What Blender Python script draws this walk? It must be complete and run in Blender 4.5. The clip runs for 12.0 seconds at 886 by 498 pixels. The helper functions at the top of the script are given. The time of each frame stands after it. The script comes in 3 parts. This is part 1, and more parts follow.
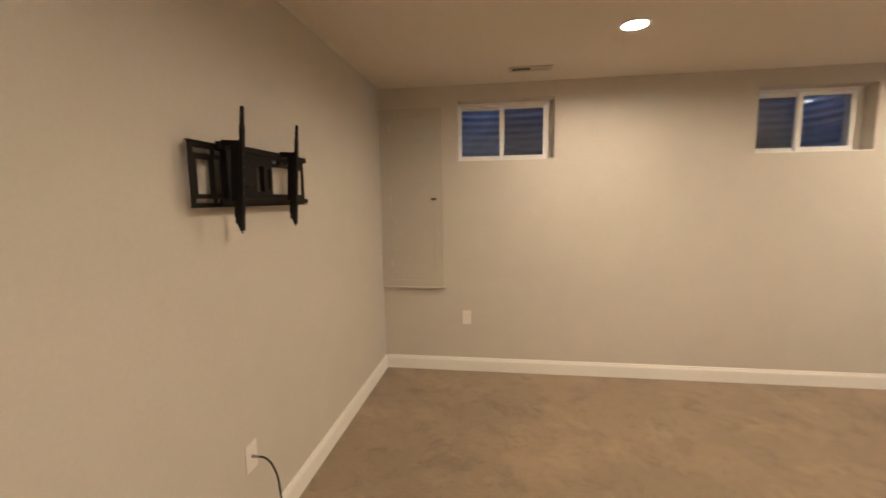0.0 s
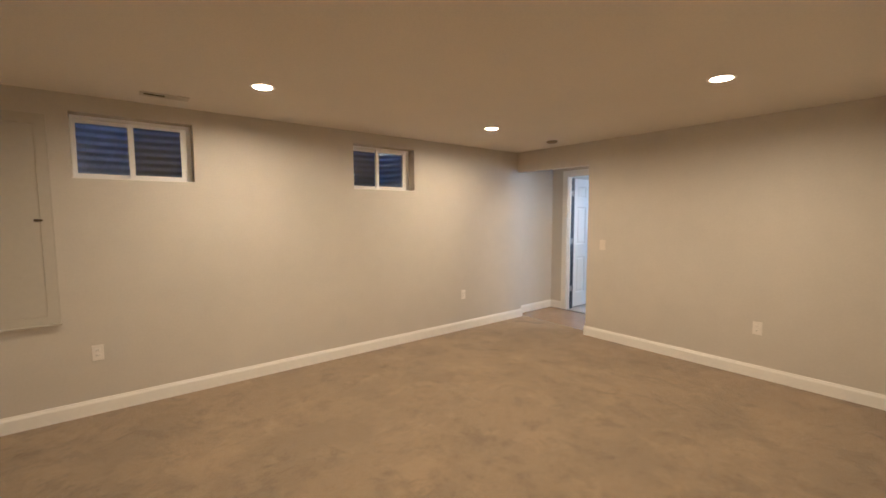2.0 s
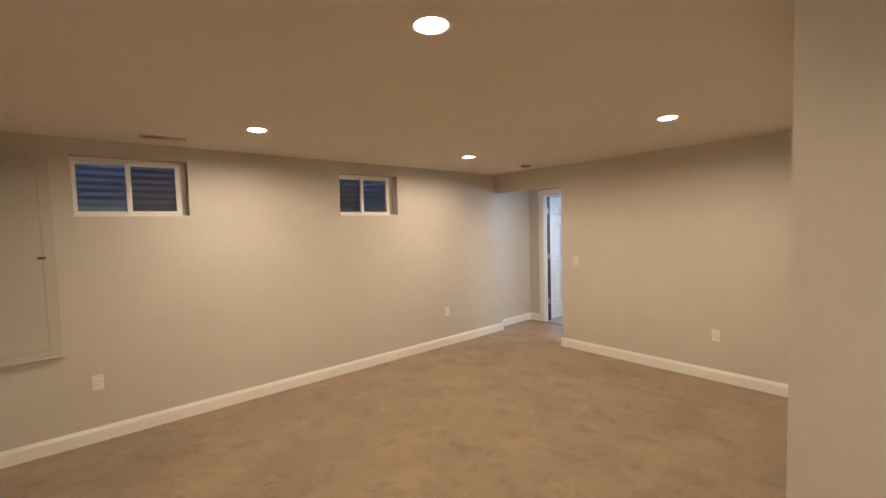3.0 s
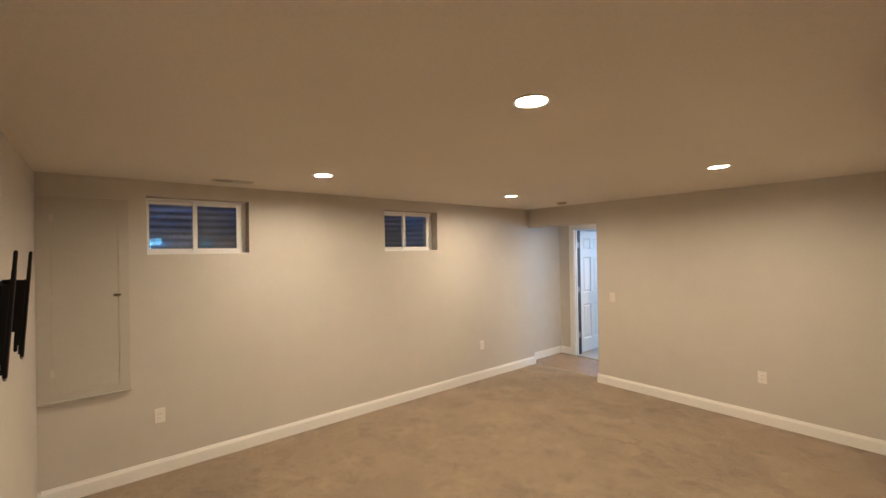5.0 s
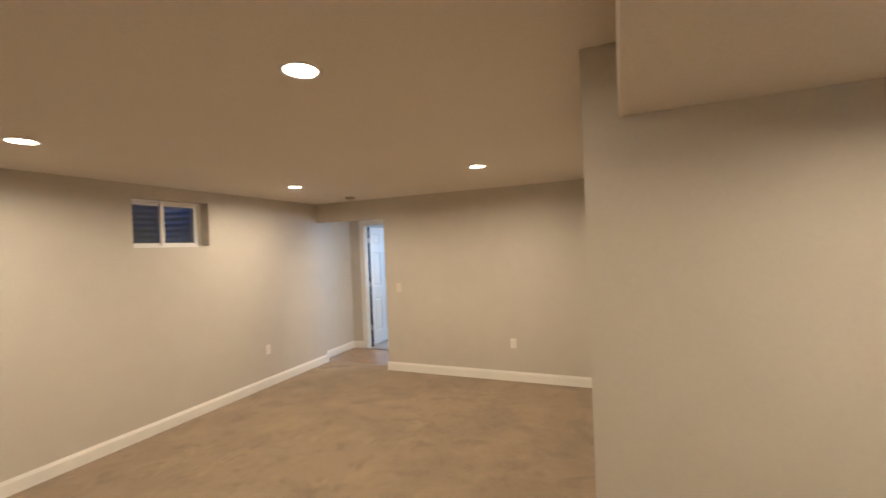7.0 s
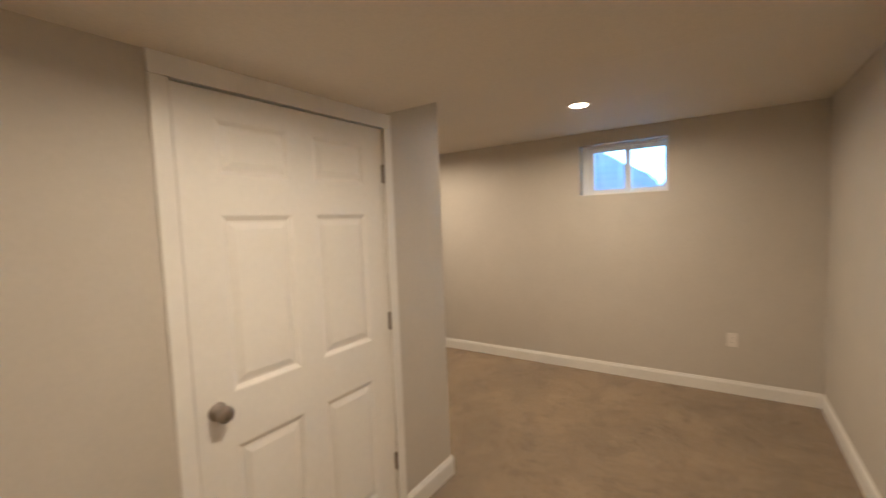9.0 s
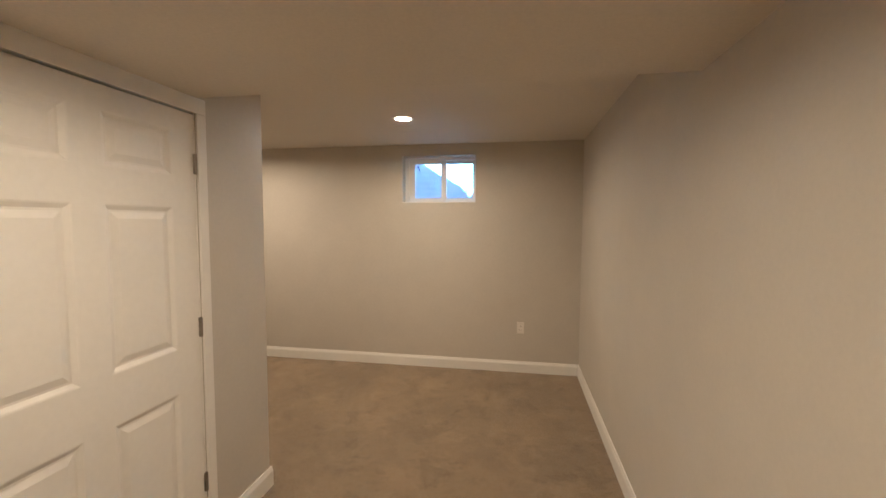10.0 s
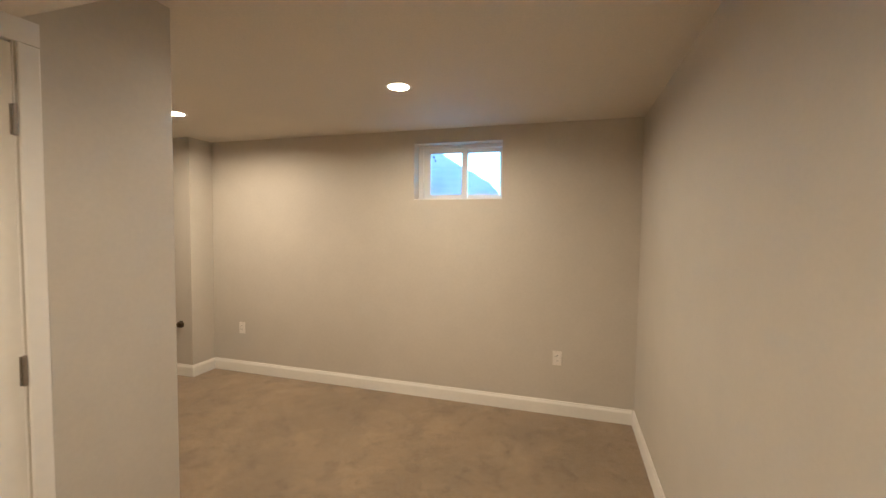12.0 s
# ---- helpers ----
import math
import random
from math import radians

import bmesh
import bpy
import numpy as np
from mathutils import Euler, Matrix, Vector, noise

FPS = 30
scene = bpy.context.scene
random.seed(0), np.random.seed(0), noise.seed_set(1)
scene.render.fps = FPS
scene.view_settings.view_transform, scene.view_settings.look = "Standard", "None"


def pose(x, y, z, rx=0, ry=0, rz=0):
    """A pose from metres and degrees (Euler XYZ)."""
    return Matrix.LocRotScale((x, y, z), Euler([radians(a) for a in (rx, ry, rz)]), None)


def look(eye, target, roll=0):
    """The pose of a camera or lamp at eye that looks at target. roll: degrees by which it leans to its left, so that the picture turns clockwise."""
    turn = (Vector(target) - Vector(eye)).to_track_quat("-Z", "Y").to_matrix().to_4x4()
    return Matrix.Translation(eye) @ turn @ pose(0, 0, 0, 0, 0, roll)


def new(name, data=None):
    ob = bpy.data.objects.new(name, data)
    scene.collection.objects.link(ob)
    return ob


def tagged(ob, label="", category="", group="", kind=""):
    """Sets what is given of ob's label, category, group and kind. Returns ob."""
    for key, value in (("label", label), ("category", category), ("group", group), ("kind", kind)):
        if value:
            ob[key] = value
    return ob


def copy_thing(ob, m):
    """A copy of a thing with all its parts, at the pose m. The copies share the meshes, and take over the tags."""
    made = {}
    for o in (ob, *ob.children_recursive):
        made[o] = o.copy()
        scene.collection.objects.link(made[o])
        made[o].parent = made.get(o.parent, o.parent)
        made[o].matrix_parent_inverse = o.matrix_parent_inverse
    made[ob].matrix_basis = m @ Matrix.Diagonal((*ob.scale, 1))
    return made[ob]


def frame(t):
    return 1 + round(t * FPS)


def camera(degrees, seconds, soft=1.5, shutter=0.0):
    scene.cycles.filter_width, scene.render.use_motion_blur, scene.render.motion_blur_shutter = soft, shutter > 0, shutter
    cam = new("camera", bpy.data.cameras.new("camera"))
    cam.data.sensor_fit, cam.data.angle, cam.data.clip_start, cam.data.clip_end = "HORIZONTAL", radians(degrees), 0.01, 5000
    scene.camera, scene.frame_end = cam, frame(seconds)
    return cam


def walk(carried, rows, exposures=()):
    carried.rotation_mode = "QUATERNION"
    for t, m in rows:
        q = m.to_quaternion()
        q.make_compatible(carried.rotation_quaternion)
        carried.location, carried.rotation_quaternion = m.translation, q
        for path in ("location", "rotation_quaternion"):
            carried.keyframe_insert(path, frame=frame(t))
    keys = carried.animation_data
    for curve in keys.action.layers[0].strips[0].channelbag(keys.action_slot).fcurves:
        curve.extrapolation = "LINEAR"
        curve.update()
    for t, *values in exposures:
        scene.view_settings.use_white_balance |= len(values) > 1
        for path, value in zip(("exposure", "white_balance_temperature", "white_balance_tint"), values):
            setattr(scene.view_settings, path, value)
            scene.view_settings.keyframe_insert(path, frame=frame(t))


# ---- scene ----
cam = camera(93.7, 12.0, shutter=0.3)

PATH = [
    (0, (1.018, -3.437, 1.471), (0.733, -1.474, 1.233), -0.8),
    (0.5, (1.049, -3.609, 1.463), (1.203, -1.628, 1.221), -0.1),
    (1, (1.08, -3.765, 1.461), (1.672, -1.86, 1.285), 0.9),
    (1.5, (1.026, -3.913, 1.471), (1.998, -2.167, 1.331), 0.6),
    (2, (0.862, -4.037, 1.502), (2.099, -2.474, 1.338), -0.2),
    (2.5, (0.761, -4.132, 1.576), (2.086, -2.639, 1.449), -1.0),
    (3, (0.698, -4.238, 1.621), (2.002, -2.725, 1.514), -1.6),
    (3.5, (0.611, -4.187, 1.7), (1.921, -2.677, 1.633), -1.8),
    (3.7, (0.559, -4.129, 1.73), (1.852, -2.604, 1.679), -1.7),
    (5.3, (0.354, -4.087, 1.772), (1.633, -2.55, 1.792), -0.8),
    (5.5, (0.359, -4.087, 1.771), (1.667, -2.574, 1.796), -0.8),
    (6, (0.388, -4.08, 1.755), (1.825, -2.689, 1.777), -1.0),
    (6.5, (0.421, -4.095, 1.716), (2.051, -2.935, 1.726), -1.5),
    (6.7, (0.428, -4.1, 1.692), (2.149, -3.081, 1.698), -1.8),
    (8.3, (0.638, -4.286, 1.616), (2.486, -5.046, 1.534), -3.1),
    (8.5, (0.671, -4.274, 1.578), (2.358, -5.345, 1.505), -3.0),
    (9, (0.666, -4.305, 1.578), (1.781, -5.959, 1.44), -2.2),
    (9.5, (0.649, -4.251, 1.574), (1.199, -6.169, 1.433), -0.9),
    (10, (0.646, -4.216, 1.565), (0.992, -6.181, 1.434), 0.2),
    (10.5, (0.62, -4.273, 1.539), (0.951, -6.243, 1.438), 0.3),
    (11, (0.563, -4.474, 1.525), (0.938, -6.437, 1.433), 0.5),
    (11.5, (0.512, -4.744, 1.524), (0.95, -6.692, 1.41), 0.7),
    (12, (0.524, -5.065, 1.521), (1.102, -6.977, 1.419), 0.7),
]

walk(cam, [(t, look(eye, target, roll)) for t, eye, target, roll in PATH],
     exposures=[(0.0, 0.09, 4240, 10), (1.0, 0.06, 4180, 9), (2.5, 0.01, 4250, 11), (5.5, 0.09, 4170, 9),
                (6.5, 0.09, 4180, 9), (8.5, 0.0, 4140, 10), (9.0, -0.14, 4180, 11), (9.5, -0.19, 4210, 11), (10.5, -0.13, 4210, 12), (11.0, 0.0, 4170, 10), (12.0, 0.14, 4150, 9)])

# ---- world, sun, lamps ----
LAMP_COLOR = (1.0, 0.60, 0.245)
LAMP_WATTS = 29.5
GLOW = 110.0
RECESS = 0.010       # how deep each lens sits in its can
SUN_EL, SUN_AZ = radians(28), radians(200)
world = bpy.data.worlds.new("world")
scene.world = world
world.use_nodes = True
wn = world.node_tree
sky = wn.nodes.new("ShaderNodeTexSky")
sky.sky_type = "NISHITA"
sky.sun_disc = False
sky.ozone_density, sky.dust_density = 3.0, 4.0
sky.sun_elevation, sky.sun_rotation = SUN_EL, SUN_AZ
wn.links.new(sky.outputs["Color"], wn.nodes["Background"].inputs["Color"])
wn.nodes["Background"].inputs["Strength"].default_value = 0.15
sun = new("sun", bpy.data.lights.new("sun", "SUN"))
sun.data.energy, sun.data.angle, sun.data.color = 1.2, radians(12), (1.0, 0.95, 0.88)
sun.rotation_euler = (radians(90) - SUN_EL, 0, radians(180) - SUN_AZ)


# one beam in each ceiling light (the hall's is unseen, assumed from its bright floor), and unseen stand-ins for
# daylight at the hall and far room openings and over the south well
LAMPS = ((1.71, -0.985, 2.375), (3.94, -0.955, 2.375), (4.0, -2.985, 2.375), (1.725, -3.015, 2.375), (1.15, -5.09, 2.108),
         (1.54, -7.45, 2.375), (3.46, -7.58, 2.375), (5.98, -1.75, 2.375))
for x, y, z in LAMPS:
    beam = new("downlight", bpy.data.lights.new("downlight", "AREA"))
    beam.data.shape, beam.data.size = "DISK", 0.085
    beam.data.energy, beam.data.color = LAMP_WATTS * (0.62 if z < 2.2 else 1.0), LAMP_COLOR
    beam.location = (x, y, z + RECESS - 0.002)
# unseen area lamps; the third is added above the well to brighten its liner
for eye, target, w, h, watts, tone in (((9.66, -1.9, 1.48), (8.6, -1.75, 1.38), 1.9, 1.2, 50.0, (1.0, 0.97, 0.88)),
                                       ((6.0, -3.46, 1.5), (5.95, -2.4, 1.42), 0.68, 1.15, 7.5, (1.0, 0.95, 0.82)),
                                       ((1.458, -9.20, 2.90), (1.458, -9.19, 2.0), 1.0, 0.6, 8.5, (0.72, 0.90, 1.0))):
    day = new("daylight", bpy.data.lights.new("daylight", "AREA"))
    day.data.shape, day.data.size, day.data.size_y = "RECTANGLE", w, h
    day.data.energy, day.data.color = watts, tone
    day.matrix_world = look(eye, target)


# ---- materials ----
def material(name, color, rough=0.6, metal=0.0, **extra):
    m = bpy.data.materials.new(name)
    m.use_nodes = True
    p = m.node_tree.nodes["Principled BSDF"]
    p.inputs["Base Color"].default_value = (*color, 1)
    p.inputs["Roughness"].default_value = rough
    p.inputs["Metallic"].default_value = metal
    for key, value in extra.items():
        p.inputs[key.replace("_", " ")].default_value = value
    return m


def textured(m, scales, tint, bump=(), rough_vary=0.0, coords="Object"):
    """Adds colour variation by noise at the given scales, and bump of (scale, strength, distance)."""
    nt = m.node_tree
    p = nt.nodes["Principled BSDF"]
    tc = nt.nodes.new("ShaderNodeTexCoord")
    base = tuple(p.inputs["Base Color"].default_value)
    previous = None
    for (scale, detail), amount in zip(scales, tint):
        n = nt.nodes.new("ShaderNodeTexNoise")
        n.inputs["Scale"].default_value, n.inputs["Detail"].default_value = scale, detail
        nt.links.new(tc.outputs[coords], n.inputs["Vector"])
        ramp = nt.nodes.new("ShaderNodeMapRange")
        ramp.inputs["From Min"].default_value, ramp.inputs["From Max"].default_value = 0.3, 0.7
        ramp.inputs["To Min"].default_value, ramp.inputs["To Max"].default_value = 1 - amount, 1 + amount
        nt.links.new(n.outputs["Fac"], ramp.inputs["Value"])
        mul = nt.nodes.new("ShaderNodeVectorMath")
        mul.operation = "SCALE"
        if previous is None:
            mul.inputs[0].default_value = base[:3]
        else:
            nt.links.new(previous, mul.inputs[0])
        nt.links.new(ramp.outputs["Result"], mul.inputs["Scale"])
        previous = mul.outputs["Vector"]
        if rough_vary:
            rr = nt.nodes.new("ShaderNodeMapRange")
            r0 = p.inputs["Roughness"].default_value
            rr.inputs["To Min"].default_value, rr.inputs["To Max"].default_value = r0 - rough_vary, r0 + rough_vary
            nt.links.new(n.outputs["Fac"], rr.inputs["Value"])
            nt.links.new(rr.outputs["Result"], p.inputs["Roughness"])
    if previous is not None:
        nt.links.new(previous, p.inputs["Base Color"])
    normal = None
    for scale, strength, distance in bump:
        n = nt.nodes.new("ShaderNodeTexNoise")
        n.inputs["Scale"].default_value, n.inputs["Detail"].default_value = scale, 3
        nt.links.new(tc.outputs[coords], n.inputs["Vector"])
        bp = nt.nodes.new("ShaderNodeBump")
        bp.inputs["Strength"].default_value, bp.inputs["Distance"].default_value = strength, distance
        nt.links.new(n.outputs["Fac"], bp.inputs["Height"])
        if normal is not None:
            nt.links.new(normal, bp.inputs["Normal"])
        normal = bp.outputs["Normal"]
    if normal is not None:
        nt.links.new(normal, p.inputs["Normal"])
    return m


WALL = textured(material("greige_paint", (0.537, 0.502, 0.433), 0.62), [(0.9, 5), (5, 5), (60, 3)], [0.03, 0.018, 0.02],
                [(220, 0.12, 0.002), (2.2, 0.10, 0.02)], 0.06)
CEIL = textured(material("ceiling_paint", (0.67, 0.62, 0.53), 0.75), [(1.1, 2), (90, 3)], [0.02, 0.03],
                [(130, 0.25, 0.003), (1.7, 0.10, 0.02)])
CARPET = textured(material("taupe_carpet", (0.288, 0.207, 0.106), 0.97, Sheen_Weight=0.22, Sheen_Roughness=0.6),
                  [(1.1, 2), (430, 3)], [0.05, 0.26], [(480, 0.9, 0.006), (45, 0.4, 0.010), (7, 0.25, 0.02)])


def trodden(m):
    """Brushed-over pile: patches with fairly crisp edges, darker or lighter than the rest, at two sizes."""
    nt = m.node_tree
    p = nt.nodes["Principled BSDF"]
    tc = nt.nodes.new("ShaderNodeTexCoord")
    color = p.inputs["Base Color"].links[0].from_socket
    for scale, low, high, factor, shift in ((1.3, 0.48, 0.56, 0.87, 0.0), (4.2, 0.54, 0.60, 0.82, 7.0), (2.6, 0.52, 0.59, 1.13, 13.0),
                                             (11.0, 0.56, 0.62, 0.85, 3.0), (30.0, 0.54, 0.63, 0.87, 21.0), (90.0, 0.45, 0.7, 0.85, 5.0)):
        mp = nt.nodes.new("ShaderNodeMapping")
        mp.inputs["Location"].default_value = (shift, shift * 0.5, 0)
        mp.inputs["Rotation"].default_value = (0, 0, 0.5 + shift)
        nt.links.new(tc.outputs["Object"], mp.inputs["Vector"])
        n = nt.nodes.new("ShaderNodeTexNoise")
        n.inputs["Scale"].default_value, n.inputs["Detail"].default_value = scale, 8
        n.inputs["Roughness"].default_value, n.inputs["Distortion"].default_value = 0.66, 0.12
        nt.links.new(mp.outputs["Vector"], n.inputs["Vector"])
        r = nt.nodes.new("ShaderNodeMapRange")
        r.interpolation_type = "SMOOTHSTEP"
        for key, value in (("From Min", low), ("From Max", high), ("To Min", 1.0), ("To Max", factor)):
            r.inputs[key].default_value = value
        nt.links.new(n.outputs["Fac"], r.inputs["Value"])
        v = nt.nodes.new("ShaderNodeVectorMath")
        v.operation = "SCALE"
        nt.links.new(color, v.inputs[0])
        nt.links.new(r.outputs["Result"], v.inputs["Scale"])
        color = v.outputs["Vector"]
    nt.links.new(color, p.inputs["Base Color"])


trodden(CARPET)
TRIM = textured(material("white_trim_paint", (0.78, 0.76, 0.71), 0.38), [(2.5, 2), (30, 3)], [0.02, 0.015], [(90, 0.05, 0.001)], 0.05)
DOORP = textured(material("white_door_paint", (0.80, 0.78, 0.73), 0.42), [(2.0, 2), (40, 3)], [0.015, 0.015],
                 [(55, 0.06, 0.001)], 0.05)
PLATE = textured(material("white_plastic", (0.75, 0.71, 0.64), 0.35), [(20, 2)], [0.01])
IVORY = textured(material("ivory_plastic", (0.66, 0.60, 0.51), 0.4), [(20, 2)], [0.01])
VINYLW = textured(material("white_vinyl", (0.80, 0.80, 0.80), 0.4), [(6, 2)], [0.02])
BLACK = textured(material("black_powder_coat", (0.0045, 0.004, 0.0035), 0.6, Specular_IOR_Level=0.2), [(30, 3)], [0.2], [(400, 0.15, 0.001)], 0.08)
NICKEL = textured(material("satin_nickel", (0.33, 0.30, 0.26), 0.30, 1.0), [(40, 3)], [0.06], [], 0.06)
RUBBER = textured(material("black_rubber", (0.015, 0.014, 0.013), 0.55), [(60, 2)], [0.15])
STEEL = textured(material("galvanised_steel", (0.36, 0.42, 0.52), 0.6, 0.3), [(5, 4), (40, 3)], [0.15, 0.12], [(25, 0.1, 0.003)], 0.12)
LINER = textured(material("pale_plastic_liner", (0.74, 0.66, 0.80), 0.55), [(4, 4), (40, 3)], [0.08, 0.06])
CONCRETE = textured(material("concrete", (0.36, 0.35, 0.33), 0.9), [(3, 4), (60, 4)], [0.12, 0.1], [(60, 0.4, 0.005)])
TILE = textured(material("brown_vinyl", (0.27, 0.183, 0.098), 0.24), [(3, 4), (12, 4)], [0.06, 0.04], [(120, 0.02, 0.001)], 0.05)
GREYTILE = textured(material("grey_vinyl", (0.40, 0.38, 0.36), 0.4), [(4, 4), (40, 4)], [0.1, 0.08])
GROUNDM = textured(material("winter_lawn", (0.20, 0.19, 0.13), 0.95), [(0.7, 4), (9, 5), (60, 3)], [0.2, 0.2, 0.2], [(40, 0.8, 0.03)])
GRASSM = textured(material("dry_grass", (0.24, 0.22, 0.12), 0.8), [(6, 3)], [0.25])
# the wall's greige, darkened to put the access panel in shade
SHADED_PANEL = textured(material("shaded_panel_paint", (0.47, 0.445, 0.375), 0.5), [(1.5, 4), (30, 3)], [0.03, 0.02], [(160, 0.10, 0.002)], 0.05)
VENT = textured(material("tan_enamel", (0.50, 0.45, 0.37), 0.5), [(20, 2)], [0.05])
BRONZE = textured(material("dark_bronze", (0.10, 0.075, 0.05), 0.45, 0.8), [(40, 3)], [0.1])
TAN = textured(material("dull_tan_plastic", (0.32, 0.275, 0.21), 0.6), [(20, 2)], [0.06])
# near-black, painted for the shade inside slots, holes and vent; also colours the clips
SLOT = material("dark_slot", (0.03, 0.028, 0.025), 0.7)
GLASS = material("window_glass", (0.97, 0.99, 0.99), 0.0, Transmission_Weight=1.0, IOR=1.45)
SCREEN = material("grey_screen_mesh", (0.05, 0.05, 0.05), 0.8, Alpha=0.3)
DIFFUSER = material("lamp_diffuser", (0.9, 0.88, 0.82), 0.5)
_p = DIFFUSER.node_tree.nodes["Principled BSDF"]
_p.inputs["Emission Color"].default_value = (*LAMP_COLOR, 1)
_p.inputs["Emission Strength"].default_value = GLOW


def overcast():
    """Bright uneven cloud for the far backdrop."""
    m = material("overcast_distance", (0.0, 0.0, 0.0), 1.0)
    nt = m.node_tree
    p = nt.nodes["Principled BSDF"]
    p.inputs["Specular IOR Level"].default_value = 0.0
    tc = nt.nodes.new("ShaderNodeTexCoord")
    n = nt.nodes.new("ShaderNodeTexNoise")
    n.inputs["Scale"].default_value, n.inputs["Detail"].default_value, n.inputs["Roughness"].default_value = 0.55, 8, 0.7
    nt.links.new(tc.outputs["Object"], n.inputs["Vector"])
    r = nt.nodes.new("ShaderNodeMapRange")
    for key, value in (("From Min", 0.3), ("From Max", 0.5), ("To Min", 0.06), ("To Max", 1.0)):
        r.inputs[key].default_value = value
    nt.links.new(n.outputs["Fac"], r.inputs["Value"])
    v = nt.nodes.new("ShaderNodeVectorMath")
    v.operation = "SCALE"
    v.inputs[0].default_value = (0.46, 0.82, 0.94)
    nt.links.new(r.outputs["Result"], v.inputs["Scale"])
    nt.links.new(v.outputs["Vector"], p.inputs["Emission Color"])
    p.inputs["Emission Strength"].default_value = 13.0
    return m


BACKDROP = overcast()


# ---- mesh helpers ----
def finish(bm, name, mat, parent=None, smooth=False):
    bmesh.ops.recalc_face_normals(bm, faces=bm.faces)
    me = bpy.data.meshes.new(name)
    bm.to_mesh(me)
    bm.free()
    me.materials.append(mat)
    if smooth:
        for f in me.polygons:
            f.use_smooth = True
    ob = new(name, me)
    if parent is not None:
        ob.parent = parent
    return ob


def part(name, bm, mat, parent, label="", smooth=False):
    ob = finish(bm, name, mat, parent, smooth)
    if label:
        ob["label"] = label
    return ob


def empty(name, m, label, category, group="", kind=""):
    ob = new(name)
    ob.matrix_world = m
    ob.empty_display_size = 0.05
    return tagged(ob, label, category, group, kind)


def box(bm, x0, x1, y0, y1, z0, z1, bevel=0.0, segments=2):
    made = bmesh.ops.create_cube(bm, size=1)["verts"]
    for v in made:
        v.co = Vector((x0 + (v.co.x + 0.5) * (x1 - x0), y0 + (v.co.y + 0.5) * (y1 - y0), z0 + (v.co.z + 0.5) * (z1 - z0)))
    if bevel:
        edges = list({e for v in made for e in v.link_edges})
        bmesh.ops.bevel(bm, geom=edges, offset=bevel, segments=segments, affect="EDGES", profile=0.5)
    return bm


def boxes(*specs, bevel=0.0):
    bm = bmesh.new()
    for sp in specs:
        box(bm, *sp, bevel=bevel)
    return bm


def lathe(bm, profile, segments=32, axis="Z", at=(0, 0, 0)):
    """Turns a profile of (radius, height) about an axis."""
    rings = []
    turn = {"Z": Matrix(), "X": Matrix.Rotation(radians(90), 4, "Y"), "-X": Matrix.Rotation(radians(-90), 4, "Y"),
            "Y": Matrix.Rotation(radians(-90), 4, "X"), "-Y": Matrix.Rotation(radians(90), 4, "X"),
            "-Z": Matrix.Rotation(radians(180), 4, "X")}[axis]
    for r, h in profile:
        if r < 1e-6:
            rings.append([bm.verts.new(turn @ Vector((0, 0, h)) + Vector(at))])
        else:
            rings.append([bm.verts.new(turn @ Vector((r * math.cos(a), r * math.sin(a), h)) + Vector(at))
                          for a in [2 * math.pi * k / segments for k in range(segments)]])
    for a, b in zip(rings, rings[1:]):
        for k in range(segments):
            va = (a[k % len(a)], a[(k + 1) % len(a)])
            vb = (b[k % len(b)], b[(k + 1) % len(b)])
            face = [va[0]] + ([va[1]] if len(a) > 1 else []) + ([vb[1]] if len(b) > 1 else []) + [vb[0]]
            bm.faces.new(face)
    return bm


def slab(bm, us, vs, holes, place, t0, t1):
    """A plate with rectangular holes through it; place(u, v, t) gives the point. holes: (u0, u1, v0, v1)."""
    cu = sorted({us[0], us[1], *[h[0] for h in holes], *[h[1] for h in holes]})
    cv = sorted({vs[0], vs[1], *[h[2] for h in holes], *[h[3] for h in holes]})
    cu = [c for c in cu if us[0] <= c <= us[1]]
    cv = [c for c in cv if vs[0] <= c <= vs[1]]
    verts = {}

    def vert(i, j, k):
        if (i, j, k) not in verts:
            verts[i, j, k] = bm.verts.new(place(cu[i], cv[j], (t0, t1)[k]))
        return verts[i, j, k]

    def solid(i, j):
        if not (0 <= i < len(cu) - 1 and 0 <= j < len(cv) - 1):
            return False
        mu, mv = (cu[i] + cu[i + 1]) / 2, (cv[j] + cv[j + 1]) / 2
        return not any(h[0] < mu < h[1] and h[2] < mv < h[3] for h in holes)

    for i in range(len(cu) - 1):
        for j in range(len(cv) - 1):
            if not solid(i, j):
                continue
            for k in (0, 1):
                bm.faces.new([vert(i, j, k), vert(i + 1, j, k), vert(i + 1, j + 1, k), vert(i, j + 1, k)])
            for di, dj, e in ((-1, 0, ((i, j), (i, j + 1))), (1, 0, ((i + 1, j), (i + 1, j + 1))),
                              (0, -1, ((i, j), (i + 1, j))), (0, 1, ((i, j + 1), (i + 1, j + 1)))):
                if not solid(i + di, j + dj):
                    (a, b), (c, d) = e
                    bm.faces.new([vert(a, b, 0), vert(c, d, 0), vert(c, d, 1), vert(a, b, 1)])
    return bm


def structure(name, bm, mat, label, category="wall"):
    return tagged(finish(bm, name, mat), label, category, kind="structure")


